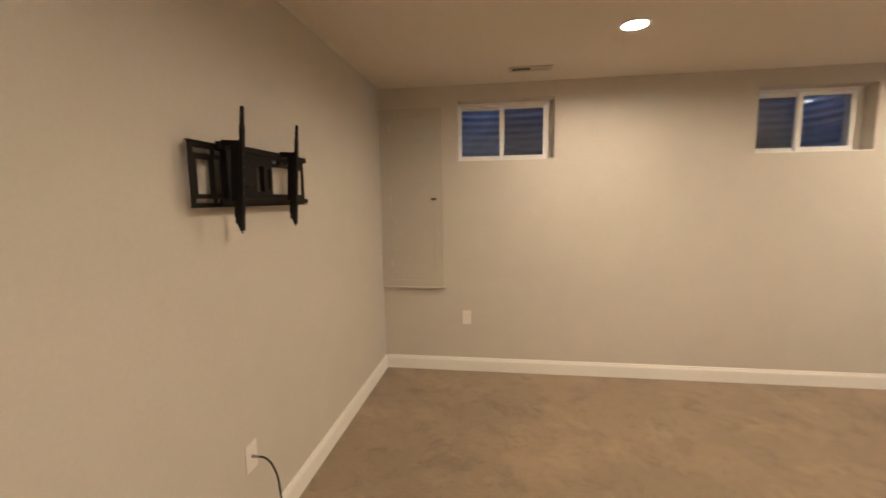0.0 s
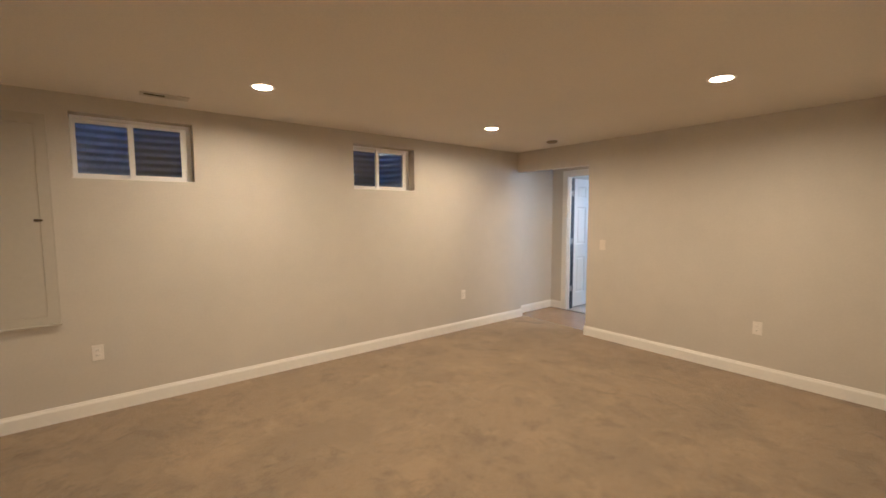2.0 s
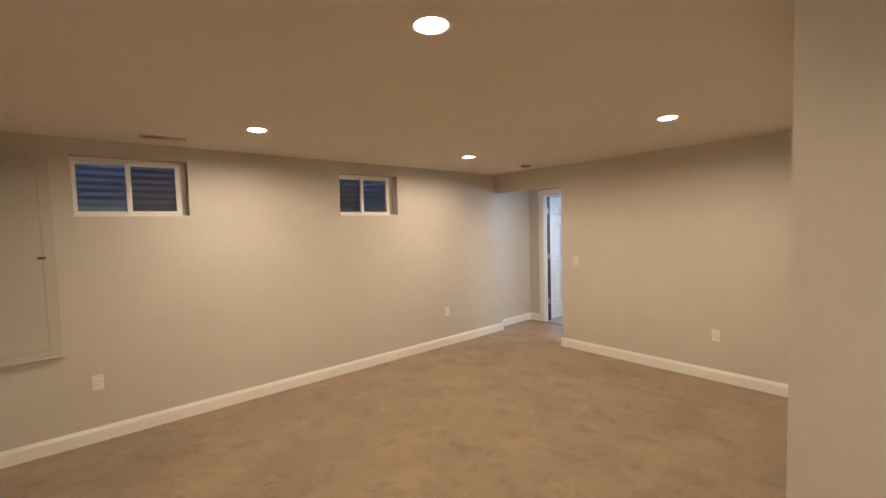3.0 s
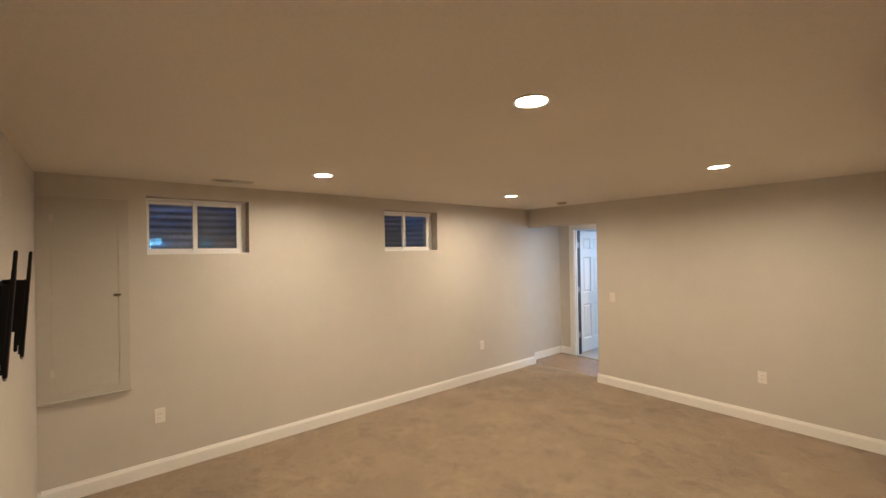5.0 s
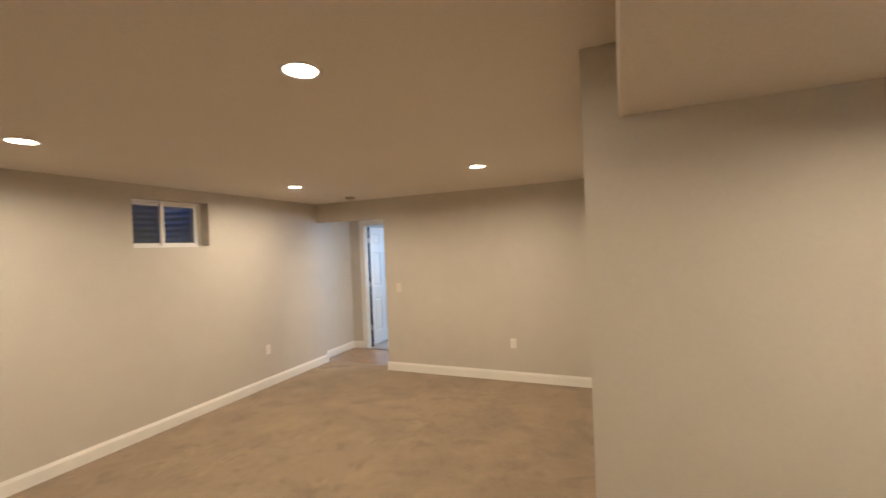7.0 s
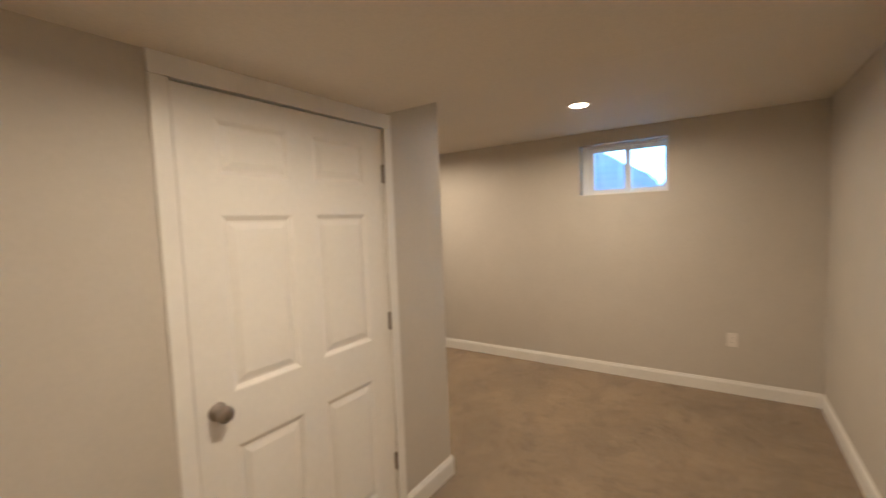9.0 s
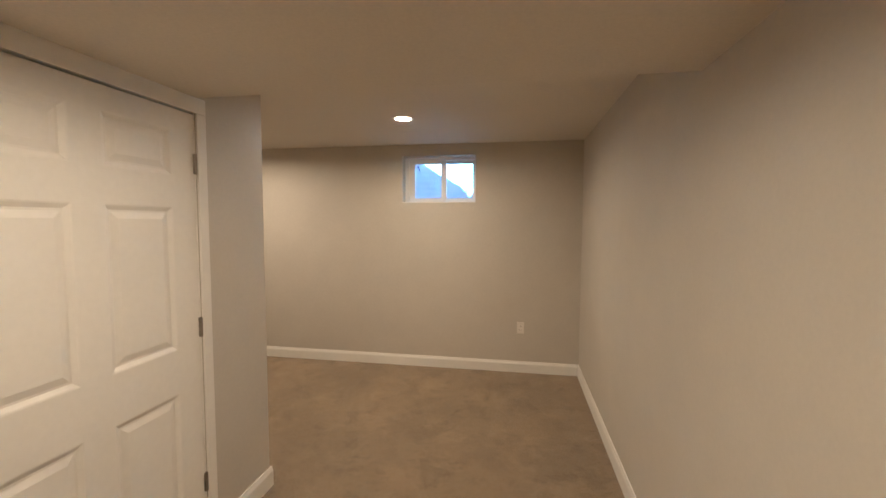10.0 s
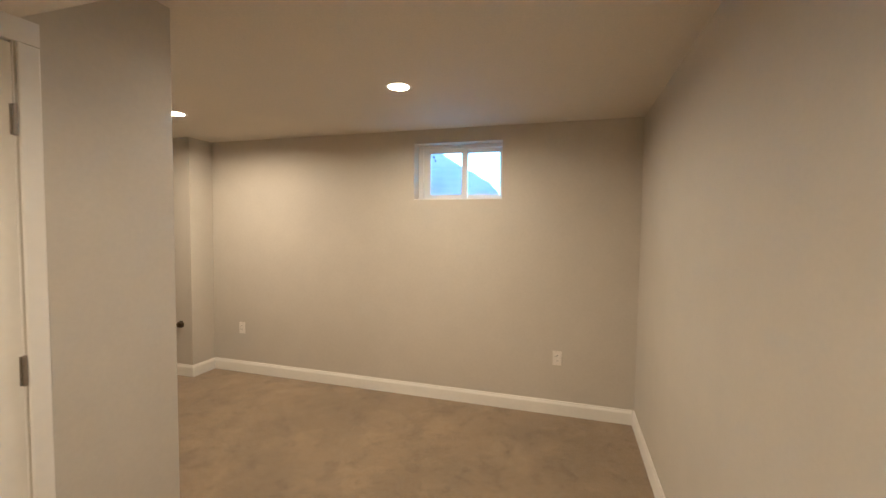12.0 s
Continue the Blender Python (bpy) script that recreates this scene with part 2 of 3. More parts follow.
# ---- sizes of the place ----
H = 2.375            # ceiling
XE = 5.42            # east wall's face
XD = 2.06            # closet wall's face
YC, YS = -4.016, -6.366   # closet block, north and south faces
YB = -8.54           # south wall's face
SOF = 2.108          # underside of the soffit
SOF_N, SOF_S = -4.142, -5.88
HALL_N, HALL_E = 0.14, 6.42
WIN1 = (0.645, 1.415, 1.775, 2.25)
WIN2 = (2.865, 3.635, 1.775, 2.25)
WIN3 = (1.067, 1.848, 1.765, 2.255)
DOOR_Y = (-5.87, -4.92)      # closet doorway
HDOOR_Y = (-0.95, -0.15)     # hall doorway
FAR_X = 9.6

# walls
along_x = lambda u, v, t: (u, t, v)
along_y = lambda u, v, t: (t, u, v)
flat = lambda u, v, t: (u, v, t)
structure("wall_north", slab(bmesh.new(), (-0.12, 5.53), (-0.1, H), [WIN1, WIN2], along_x, 0.0, 0.30), WALL,
          "greige painted wall with two high basement windows")
structure("wall_west", slab(bmesh.new(), (YB - 0.3, 0.0), (-0.1, H), [], along_y, -0.12, 0.0), WALL,
          "long greige painted wall with a fine roller texture")
structure("wall_east", slab(bmesh.new(), (YB, 0.0), (-0.1, H), [(-1.14, 0.0, -0.2, 2.10)], along_y, XE, XE + 0.11), WALL,
          "greige painted wall with a wide opening to the hall")
structure("wall_south", slab(bmesh.new(), (0.0, XE), (-0.1, H), [WIN3], along_x, YB - 0.30, YB), WALL,
          "greige painted wall with one small high window")
structure("wall_closet_west", slab(bmesh.new(), (YS, YC), (-0.1, H), [(DOOR_Y[0], DOOR_Y[1], -0.2, 2.045)], along_y, XD, XD + 0.11), WALL,
          "greige painted wall holding the closet door")
structure("wall_closet_north", slab(bmesh.new(), (XD + 0.11, XE), (-0.1, H), [], along_x, YC - 0.11, YC), WALL,
          "greige painted end wall of the closet block")
structure("wall_closet_south", slab(bmesh.new(), (XD + 0.11, XE), (-0.1, H), [], along_x, YS, YS + 0.11), WALL,
          "greige painted back wall of the closet block")
structure("wall_jog", boxes((4.095, XE, YB, -8.265, -0.1, H)), WALL, "greige painted boxed-out corner of the wall")
structure("wall_hall_north", boxes((5.53, HALL_E + 0.11, HALL_N, 0.30, -0.1, H)), WALL, "greige painted hall wall in cool daylight")
structure("wall_far_north", boxes((HALL_E + 0.11, FAR_X, -0.095, 0.30, -0.1, H)), WALL, "plain greige wall behind the open door")
structure("wall_hall_east", slab(bmesh.new(), (-3.4, HALL_N), (-0.1, H), [(HDOOR_Y[0], HDOOR_Y[1], -0.2, 2.085)], along_y, HALL_E, HALL_E + 0.11),
          WALL, "greige painted hall wall with a doorway")
# unseen openings, assumed here and in the far room to let daylight in
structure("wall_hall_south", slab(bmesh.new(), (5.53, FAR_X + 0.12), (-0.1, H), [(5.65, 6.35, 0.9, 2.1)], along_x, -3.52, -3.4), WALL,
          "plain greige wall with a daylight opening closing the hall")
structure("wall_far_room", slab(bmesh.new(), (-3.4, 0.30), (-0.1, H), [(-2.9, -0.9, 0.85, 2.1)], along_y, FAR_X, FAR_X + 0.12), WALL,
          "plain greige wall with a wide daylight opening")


def pierced(us, vs, z0, z1, spots):
    """A level slab with a round hole in its underside for each can light."""
    half, radius, steps = 0.11, 0.072, 32
    bm = slab(bmesh.new(), us, vs, [(x - half, x + half, y - half, y + half) for x, y in spots], flat, z0, z1)
    for x, y in spots:
        rings = [[], [], []]
        for k in range(steps):
            a = 2 * math.pi * k / steps
            c, q = math.cos(a), math.sin(a)
            far = half / max(abs(c), abs(q))
            rings[0].append(bm.verts.new((x + far * c, y + far * q, z0)))
            rings[1].append(bm.verts.new((x + radius * c, y + radius * q, z0)))
            rings[2].append(bm.verts.new((x + radius * c, y + radius * q, z0 + 0.05)))
        for p, q in zip(rings, rings[1:]):
            for k in range(steps):
                bm.faces.new([p[k], p[(k + 1) % steps], q[(k + 1) % steps], q[k]])
        bm.faces.new(rings[2])
    return bm


structure("ceiling", pierced((-0.12, FAR_X + 0.12), (YB - 0.3, 0.30), H, H + 0.15, [(x, y) for x, y, z in LAMPS if z == H]), CEIL,
          "flat painted drywall ceiling", "ceiling")
structure("soffit", pierced((0.0, XD), (SOF_S, SOF_N), SOF, H, [(x, y) for x, y, z in LAMPS if z == SOF]), CEIL,
          "boxed drywall soffit across the ceiling", "soffit")

# floors
structure("floor", boxes((-0.12, 5.575, YB - 0.3, 0.0, -0.1, 0.0)), CARPET, "taupe cut-pile carpet with soft footprints", "carpet")
structure("floor_hall", boxes((5.575, HALL_E + 0.005, -3.4, HALL_N, -0.1, -0.006)), TILE, "brown vinyl hall floor with a soft sheen", "floor")
structure("floor_far_room", boxes((HALL_E + 0.005, FAR_X, -3.4, HALL_N, -0.1, -0.004)), GREYTILE, "grey vinyl floor beyond the doorway", "floor")
structure("threshold", boxes((HALL_E - 0.012, HALL_E + 0.03, HDOOR_Y[0] + 0.02, HDOOR_Y[1] - 0.02, -0.006, 0.004), bevel=0.002), NICKEL,
          "thin metal threshold strip", "threshold")
structure("carpet_bar", boxes((5.568, 5.582, -1.14, HALL_N, -0.02, 0.002), bevel=0.001), TAN,
          "thin tan bar where the carpet ends", "carpet bar")


# ---- trim ----
BASE = ((0.0, 0.0), (0.015, 0.0), (0.015, 0.088), (0.012, 0.098), (0.0085, 0.106), (0.007, 0.116), (0.0, 0.116))


def baseboard(x0, y0, x1, y1, nx, ny):
    """A run of moulded skirting from one point to another on a wall whose normal is (nx, ny)."""
    bm = bmesh.new()
    ends = [[bm.verts.new((x + nx * d, y + ny * d, z)) for d, z in BASE] for x, y in ((x0, y0), (x1, y1))]
    n = len(BASE)
    for k in range(n):
        bm.faces.new([ends[0][k], ends[0][(k + 1) % n], ends[1][(k + 1) % n], ends[1][k]])
    bm.faces.new(ends[0])
    bm.faces.new(ends[1])
    return structure("baseboard", bm, TRIM, "white painted moulded baseboard", "baseboard")


baseboard(0, YB, 0, 0, 1, 0)
baseboard(0.015, 0, 5.53, 0, 0, -1)
baseboard(5.53, -0.015, 5.53, HALL_N, 1, 0)
baseboard(5.545, HALL_N, HALL_E, HALL_N, 0, -1)
baseboard(HALL_E, HDOOR_Y[1] + 0.090, HALL_E, HALL_N - 0.015, -1, 0)
baseboard(HALL_E, -3.4, HALL_E, HDOOR_Y[0] - 0.065, -1, 0)
baseboard(XE, YC, XE, -1.14 + 0.015, -1, 0)
baseboard(XE, -1.14, XE + 0.125, -1.14, 0, 1)
baseboard(XD, YC, XE - 0.015, YC, 0, 1)
baseboard(XD, DOOR_Y[1] + 0.062, XD, YC + 0.015, -1, 0)
baseboard(XD, YS - 0.015, XD, DOOR_Y[0] - 0.062, -1, 0)
baseboard(XD, YS, XE - 0.015, YS, 0, -1)
baseboard(0.015, YB, 4.095, YB, 0, 1)
baseboard(4.095, YB + 0.015, 4.095, -8.25, -1, 0)
baseboard(4.095, -8.265, XE, -8.265, 0, 1)


# ---- windows ----
def window(name, win, face, out, label, low, high, mullion, bottom, top, screen=0):
    """A white sliding window in an opening; face: the wall's face, out: +1 or -1 along y to the outside.
    low, high, bottom, top: how far frame and sash together reach in from each side; mullion: the meeting stiles."""
    x0, x1, z0, z1 = win
    w = new(name)
    tagged(w, label, "window", kind="structure")
    a, b = sorted((face + out * 0.115, face + out * 0.185))
    fl, fh, fb, ft = low * 0.45, high * 0.40, bottom * 0.45, top * 0.45
    bm = slab(bmesh.new(), (x0 + 0.001, x1 - 0.001), (z0 + 0.001, z1 - 0.001), [(x0 + fl, x1 - fh, z0 + fb, z1 - ft)], along_x, a, b)
    part("window_frame", bm, VINYLW, w)
    mid = (x0 + low + x1 - high) / 2
    for k in (0, 1):
        u0, u1 = (x0 + fl, mid + mullion / 2) if k == 0 else (mid - mullion / 2, x1 - fh)
        g0, g1 = (x0 + low, mid - mullion * 0.3) if k == 0 else (mid + mullion * 0.3, x1 - high)
        near = face + out * (0.130 if (k == 1) == (high > low) else 0.156)
        c, d = sorted((near, near + out * 0.022))
        bm = slab(bmesh.new(), (u0, u1), (z0 + fb, z1 - ft), [(g0, g1, z0 + bottom, z1 - top)], along_x, c, d)
        sash = part("sash", bm, VINYLW, w)
        bead = slab(bmesh.new(), (g0 - 0.003, g1 + 0.003), (z0 + bottom - 0.003, z1 - top + 0.003),
                    [(g0 + 0.002, g1 - 0.002, z0 + bottom + 0.002, z1 - top - 0.002)], along_x, *sorted((near - out * 0.002, near)))
        part("gasket", bead, VINYLW, sash)
        g = near + out * 0.011
        bm = boxes((g0 - 0.004, g1 + 0.004, min(g, g + out * 0.004), max(g, g + out * 0.004), z0 + bottom - 0.004, z1 - top + 0.004))
        pane = part("pane", bm, GLASS, sash)
        pane.visible_shadow = False
        # the inner sheet of the double glazing, a shade out of true
        g = near + out * 0.004
        bm = boxes((g0 - 0.004, g1 + 0.004, min(g, g + out * 0.003), max(g, g + out * 0.003), z0 + bottom - 0.004, z1 - top + 0.004))
        for v in bm.verts:
            v.co.y += 0.0045 * (v.co.z - (z0 + z1) / 2)
        inner = part("pane", bm, GLASS, sash)
        inner.visible_shadow = False
    if screen:
        c, d = sorted((face + out * 0.1865, face + out * 0.1875))
        u0, u1 = (mid + mullion * 0.2, x1 - high + 0.010) if screen > 0 else (x0 + low - 0.010, mid - mullion * 0.2)
        mesh = part("insect_screen", boxes((u0, u1, c, d, z0 + bottom - 0.012, z1 - top + 0.012)), SCREEN, w,
                    "fine grey insect screen")
        mesh.visible_shadow = False
    near = face + out * 0.116
    part("latch", boxes((mid - 0.006, mid + 0.006, min(near, near + out * 0.014), max(near, near + out * 0.014), (z0 + z1) / 2 - 0.03, (z0 + z1) / 2 + 0.03),
                        bevel=0.002), VINYLW, w)
    lo, hi = sorted((face - out * 0.002, face + out * 0.115))
    part("window_sill", boxes((x0 + 0.001, x1 - 0.001, lo, hi, z0, z0 + 0.008), bevel=0.002), TRIM, w)
    return w


def window_well(win, face, out, depth, bottom, rim, mat, label, wave=0.006):
    """A half-round corrugated steel well outside a window."""
    cx = (win[0] + win[1]) / 2
    half = (win[1] - win[0]) / 2 + 0.16
    y0 = face + out * 0.30
    bm = bmesh.new()
    pitch, cols = 0.068, 90
    rows = int((max(rim(0), rim(math.pi)) - bottom) / 0.0085)
    grid = []
    for r in range(rows + 1):
        row = []
        for k in range(cols + 1):
            a = math.pi * k / cols
            z = bottom + (rim(a) - bottom) * r / rows
            d = wave * math.cos(2 * math.pi * z / pitch)
            c, q = math.cos(a), math.sin(a)
            row.append(bm.verts.new((cx + (half + d) * math.copysign(abs(c) ** 0.5, c), y0 + out * (depth + d) * abs(q) ** 0.5, z)))
        grid.append(row)
    for r in range(rows):
        for k in range(cols):
            bm.faces.new([grid[r][k], grid[r][k + 1], grid[r + 1][k + 1], grid[r + 1][k]])
    ob = structure("window_well", bm, mat, label, "window well")
    for f in ob.data.polygons:
        f.use_smooth = True
    bm = boxes((cx - half - 0.02, cx + half + 0.02, min(y0, y0 + out * (depth + 0.02)), max(y0, y0 + out * (depth + 0.02)), bottom - 0.1, bottom + 0.02))
    structure("well_floor", bm, CONCRETE, "grey gravelly bottom of the window well", "ground")


window("window_1", WIN1, 0.0, 1, "white vinyl sliding basement window before a steel well", 0.026, 0.074, 0.038, 0.048, 0.048, 1)
window("window_2", WIN2, 0.0, 1, "white vinyl sliding basement window before a steel well", 0.026, 0.074, 0.038, 0.048, 0.048, -1)
win3 = window("window_3", WIN3, YB, -1, "white vinyl sliding basement window in bright daylight", 0.044, 0.108, 0.060, 0.052, 0.068)
for x, z in ((1.708, 2.155), (1.694, 2.125)):
    part("screen_clip", box(bmesh.new(), x - 0.005, x + 0.005, YB - 0.130, YB - 0.126, z - 0.009, z + 0.009, bevel=0.001), SLOT, win3, "small dark clip")


def low_rim(a):
    """The south well's rim: high to the east, falling and ragged towards the west."""
    c = math.cos(a)
    x = 1.458 + 0.55 * math.copysign(abs(c) ** 0.5, c)
    ragged = min(1.0, max(0.0, (1.66 - x) * 6))
    return max(1.80, 2.38 - 0.66 * max(0.0, 1.95 - x) + ragged * (0.09 * noise.noise((22 * x, 0, 3)) + 0.06 * noise.noise((60 * x, 2, 0))))


steel_label = "corrugated galvanised steel window well"
window_well(WIN1, 0.0, 1, 0.62, 1.45, lambda a: 2.78, STEEL, steel_label)
window_well(WIN2, 0.0, 1, 0.62, 1.45, lambda a: 2.78, STEEL, steel_label)
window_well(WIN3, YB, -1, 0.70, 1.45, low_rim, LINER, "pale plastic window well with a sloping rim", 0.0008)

# ground outside, sloping down towards the south
gz = lambda y: 2.735 + 0.10 * (y - 0.3)
bm = slab(bmesh.new(), (-400, 400), (-400, 400), [(-0.12, FAR_X + 0.12, YB - 0.3, 0.3),
          (0.48, 1.58, 0.3, 0.94), (2.70, 3.80, 0.3, 0.94), (0.89, 2.02, YB - 1.02, YB - 0.3)],
          lambda u, v, t: (u, v, gz(max(-60, min(30, v))) + t), -0.05, 0.0)
structure("ground", bm, GROUNDM, "dull winter lawn outside the house", "ground")
for x0, x1, y0, y1 in ((-0.12, FAR_X + 0.12, 0.2, 0.3), (-0.12, FAR_X + 0.12, YB - 0.3, YB - 0.2)):
    structure("foundation", boxes((x0, x1, y0, y1, H + 0.15, 3.0)), CONCRETE, "grey concrete top of the foundation wall", "foundation")

# overcast brightness beyond the south lawn
structure("backdrop", slab(bmesh.new(), (-70, 70), (-2.0, 45.0), [], lambda u, v, t: (u, -75 + t + 0.004 * u * u, v), -0.5, 0.0), BACKDROP,
          "glaring white uneven overcast sky", "backdrop")

# ---- doors ----
def panel_bm(w, h, t):
    """A raised door panel, w by h, on both faces of a leaf of thickness t, centred on the origin in xz."""
    bm = bmesh.new()
    for side in (-1, 1):
        rings = []
        for inset, depth in ((0.0, 0.0), (0.006, 0.0015), (0.020, 0.010), (0.028, 0.010), (0.052, 0.003)):
            y = side * (t / 2 - depth)
            a, b = w / 2 - inset, h / 2 - inset
            rings.append([bm.verts.new(c) for c in ((-a, y, -b), (a, y, -b), (a, y, b), (-a, y, b))])
        for p, q in zip(rings, rings[1:]):
            for k in range(4):
                bm.faces.new([p[k], p[(k + 1) % 4], q[(k + 1) % 4], q[k]])
        bm.faces.new(rings[-1])
    return bm


def six_panel_door(name, m, width, height, cols, rows, knob_x, knob_z, hinge_z, label):
    """A moulded door leaf lying in local xz: hinge edge at x = width, front face towards -y."""
    d = empty(name, m, label, "door", kind="structure")
    t = 0.035
    holes = [(c0, c1, r0, r1) for c0, c1 in cols for r0, r1 in rows]
    leaf = part("leaf", slab(bmesh.new(), (0.0, width), (0.0, height), holes, along_x, -t / 2, t / 2), DOORP, d)
    for c0, c1, r0, r1 in holes:
        p = part("panel", panel_bm(c1 - c0, r1 - r0, t), DOORP, leaf)
        p.location = ((c0 + c1) / 2, 0, (r0 + r1) / 2)
    for side, axis in ((-1, "-Y"), (1, "Y")):
        bm = lathe(bmesh.new(), [(0.0, 0.0), (0.031, 0.0), (0.032, 0.003), (0.029, 0.007), (0.016, 0.009), (0.012, 0.014), (0.0115, 0.026),
                                 (0.016, 0.031), (0.024, 0.036), (0.0285, 0.044), (0.0285, 0.051), (0.024, 0.058), (0.014, 0.062), (0.0, 0.063)],
                   32, axis, (knob_x, side * (t / 2), knob_z))
        part("door_knob", bm, NICKEL, d, "round satin nickel knob", True)
    for z in hinge_z:
        bm = bmesh.new()
        lathe(bm, [(0.0, -0.046), (0.004, -0.046), (0.0062, -0.043), (0.0062, -0.016), (0.0056, -0.0155), (0.0062, -0.015), (0.0062, 0.015),
                   (0.0056, 0.0155), (0.0062, 0.016), (0.0062, 0.043), (0.004, 0.046), (0.0, 0.046)], 14, "Z", (width + 0.002, -t / 2 - 0.005, z))
        box(bm, width - 0.009, width + 0.011, -t / 2 - 0.0035, -t / 2 + 0.002, z - 0.044, z + 0.044, bevel=0.001)
        part("hinge", bm, NICKEL, d, "satin nickel hinge")
    return d


def casing_y(x, out, y0, y1, top, width, kind_label, thick=0.016, reveal=0.004, head=0.0):
    """Casing round a doorway in a wall that runs along y; out: -1 or 1, the side of the wall."""
    c = new("door_casing")
    tagged(c, kind_label, "door casing", kind="structure")
    a, b = sorted((x, x + out * thick))
    for u0, u1 in ((y0 - width, y0 - 0.004), (y1 + 0.004, y1 + width)):
        part("side_casing", boxes((a, b, u0, u1, 0.0, top + reveal), bevel=0.004), TRIM, c)
    part("head_casing", boxes((a, b, y0 - width, y1 + width, top + reveal, head or top + width), bevel=0.0015 if reveal < 0 else 0.004), TRIM, c)
    return c


def jambs_y(x0, x1, y0, y1, top, stop):
    j = new("door_frame")
    tagged(j, "white painted wooden door frame lining the doorway", "door frame", kind="structure")
    for u0, u1 in ((y0 + 0.0005, y0 + 0.004), (y1 - 0.004, y1 - 0.0005)):
        part("jamb", boxes((x0 - 0.001, x1 + 0.001, u0, u1, -0.005, top - 0.001)), TRIM, j)
    part("head_jamb", boxes((x0 - 0.001, x1 + 0.001, y0 + 0.004, y1 - 0.004, top - 0.004, top - 0.0005)), TRIM, j)
    for u0, u1 in ((y0 + 0.004, y0 + 0.016), (y1 - 0.016, y1 - 0.004)):
        part("door_stop", boxes((stop, stop + 0.03, u0, u1, -0.005, top - 0.004)), TRIM, j)
    return j


# closet door: seen from the west, the latch edge lies north and the hinges south
leaf_w = DOOR_Y[1] - DOOR_Y[0] - 0.0105
m = Matrix.Translation((XD + 0.0195, DOOR_Y[1] - 0.006, 0.012)) @ Matrix.Rotation(radians(-90), 4, "Z")
six_panel_door("door_1", m, leaf_w, 2.021, [(0.125, 0.408), (0.517, 0.812)], [(0.22, 0.812), (1.0, 1.612), (1.742, 1.935)],
               0.066, 0.957, (0.335, 1.07, 1.805), "closed white six-panel closet door with a nickel knob")
casing_y(XD, -1, DOOR_Y[0], DOOR_Y[1], 2.045, 0.059, "white painted casing round the closet door", 0.011, -0.005, SOF + 0.002)
jambs_y(XD, XD + 0.11, DOOR_Y[0], DOOR_Y[1], 2.045, XD + 0.04)

# hall door, standing open into the far room
six_panel_door("door_2", Matrix.Translation((HALL_E + 0.165, HDOOR_Y[1] + 0.004, 0.012)) @ Matrix.Rotation(radians(0.8), 4, "Z") @ Matrix.Translation((0, 0.0175, 0)),
               0.775, 2.05, [(0.095, 0.345), (0.43, 0.68)], [(0.22, 0.812), (1.0, 1.612), (1.742, 1.935)], 0.70, 0.945, (),
               "open white six-panel door in cool daylight")
casing_y(HALL_E, -1, HDOOR_Y[0], HDOOR_Y[1], 2.085, 0.088, "white painted casing round the hall doorway")
jambs_y(HALL_E, HALL_E + 0.11, HDOOR_Y[0], HDOOR_Y[1], 2.085, HALL_E + 0.03)
# added dark strip that paints the shaded gap between jamb and open door
structure("weatherstrip", boxes((HALL_E + 0.082, HALL_E + 0.160, HDOOR_Y[1] - 0.012, HDOOR_Y[1] - 0.0045, 0.0, 2.07),
                                      (HALL_E + 0.113, HALL_E + 0.160, HDOOR_Y[1] - 0.0045, HDOOR_Y[1] + 0.034, 0.0, 2.07), bevel=0.002), RUBBER,
          "dark strip standing in for the shade in the gap beside the hinges", "weatherstrip")
hinges = empty("door_hinge", pose(HALL_E + 0.116, HDOOR_Y[1] - 0.019, 0.33), "dark metal butt hinge on the white door frame", "hinge", "hinges of the hall door")
bm = lathe(bmesh.new(), [(0.0, -0.046), (0.0065, -0.044), (0.0065, 0.044), (0.0, 0.046)], 12)
part("knuckle", bm, NICKEL, hinges)
part("hinge_leaf", boxes((-0.045, 0.0, 0.003, 0.0055, -0.044, 0.044)), NICKEL, hinges)
for z in (1.08, 1.83):
    copy_thing(hinges, pose(HALL_E + 0.116, HDOOR_Y[1] - 0.019, z))


# ---- ceiling lights ----
def ceiling_light(x, y, z):
    c = empty("ceiling_light", pose(x, y, z), "round white recessed LED ceiling light, switched on", "ceiling light", "round ceiling lights")
    bm = lathe(bmesh.new(), [(0.0605, -RECESS - 0.003), (0.0615, 0.001), (0.064, 0.0026), (0.072, 0.0030), (0.0815, 0.0022), (0.0825, 0.0004),
                             (0.071, 0.0003), (0.0705, -RECESS - 0.003), (0.0605, -RECESS - 0.003)], 48, "-Z")
    part("trim_ring", bm, TRIM, c, smooth=True)
    bm = lathe(bmesh.new(), [(0.0602, -RECESS - 0.004), (0.0602, -RECESS - 0.001), (0.056, -RECESS), (0.0, -RECESS)], 48, "-Z")
    part("diffuser", bm, DIFFUSER, c, "glowing warm white diffuser", True)
    return c


light = ceiling_light(1.71, -0.985, H)
for x, y, z in LAMPS[1:]:
    copy_thing(light, pose(x, y, z))


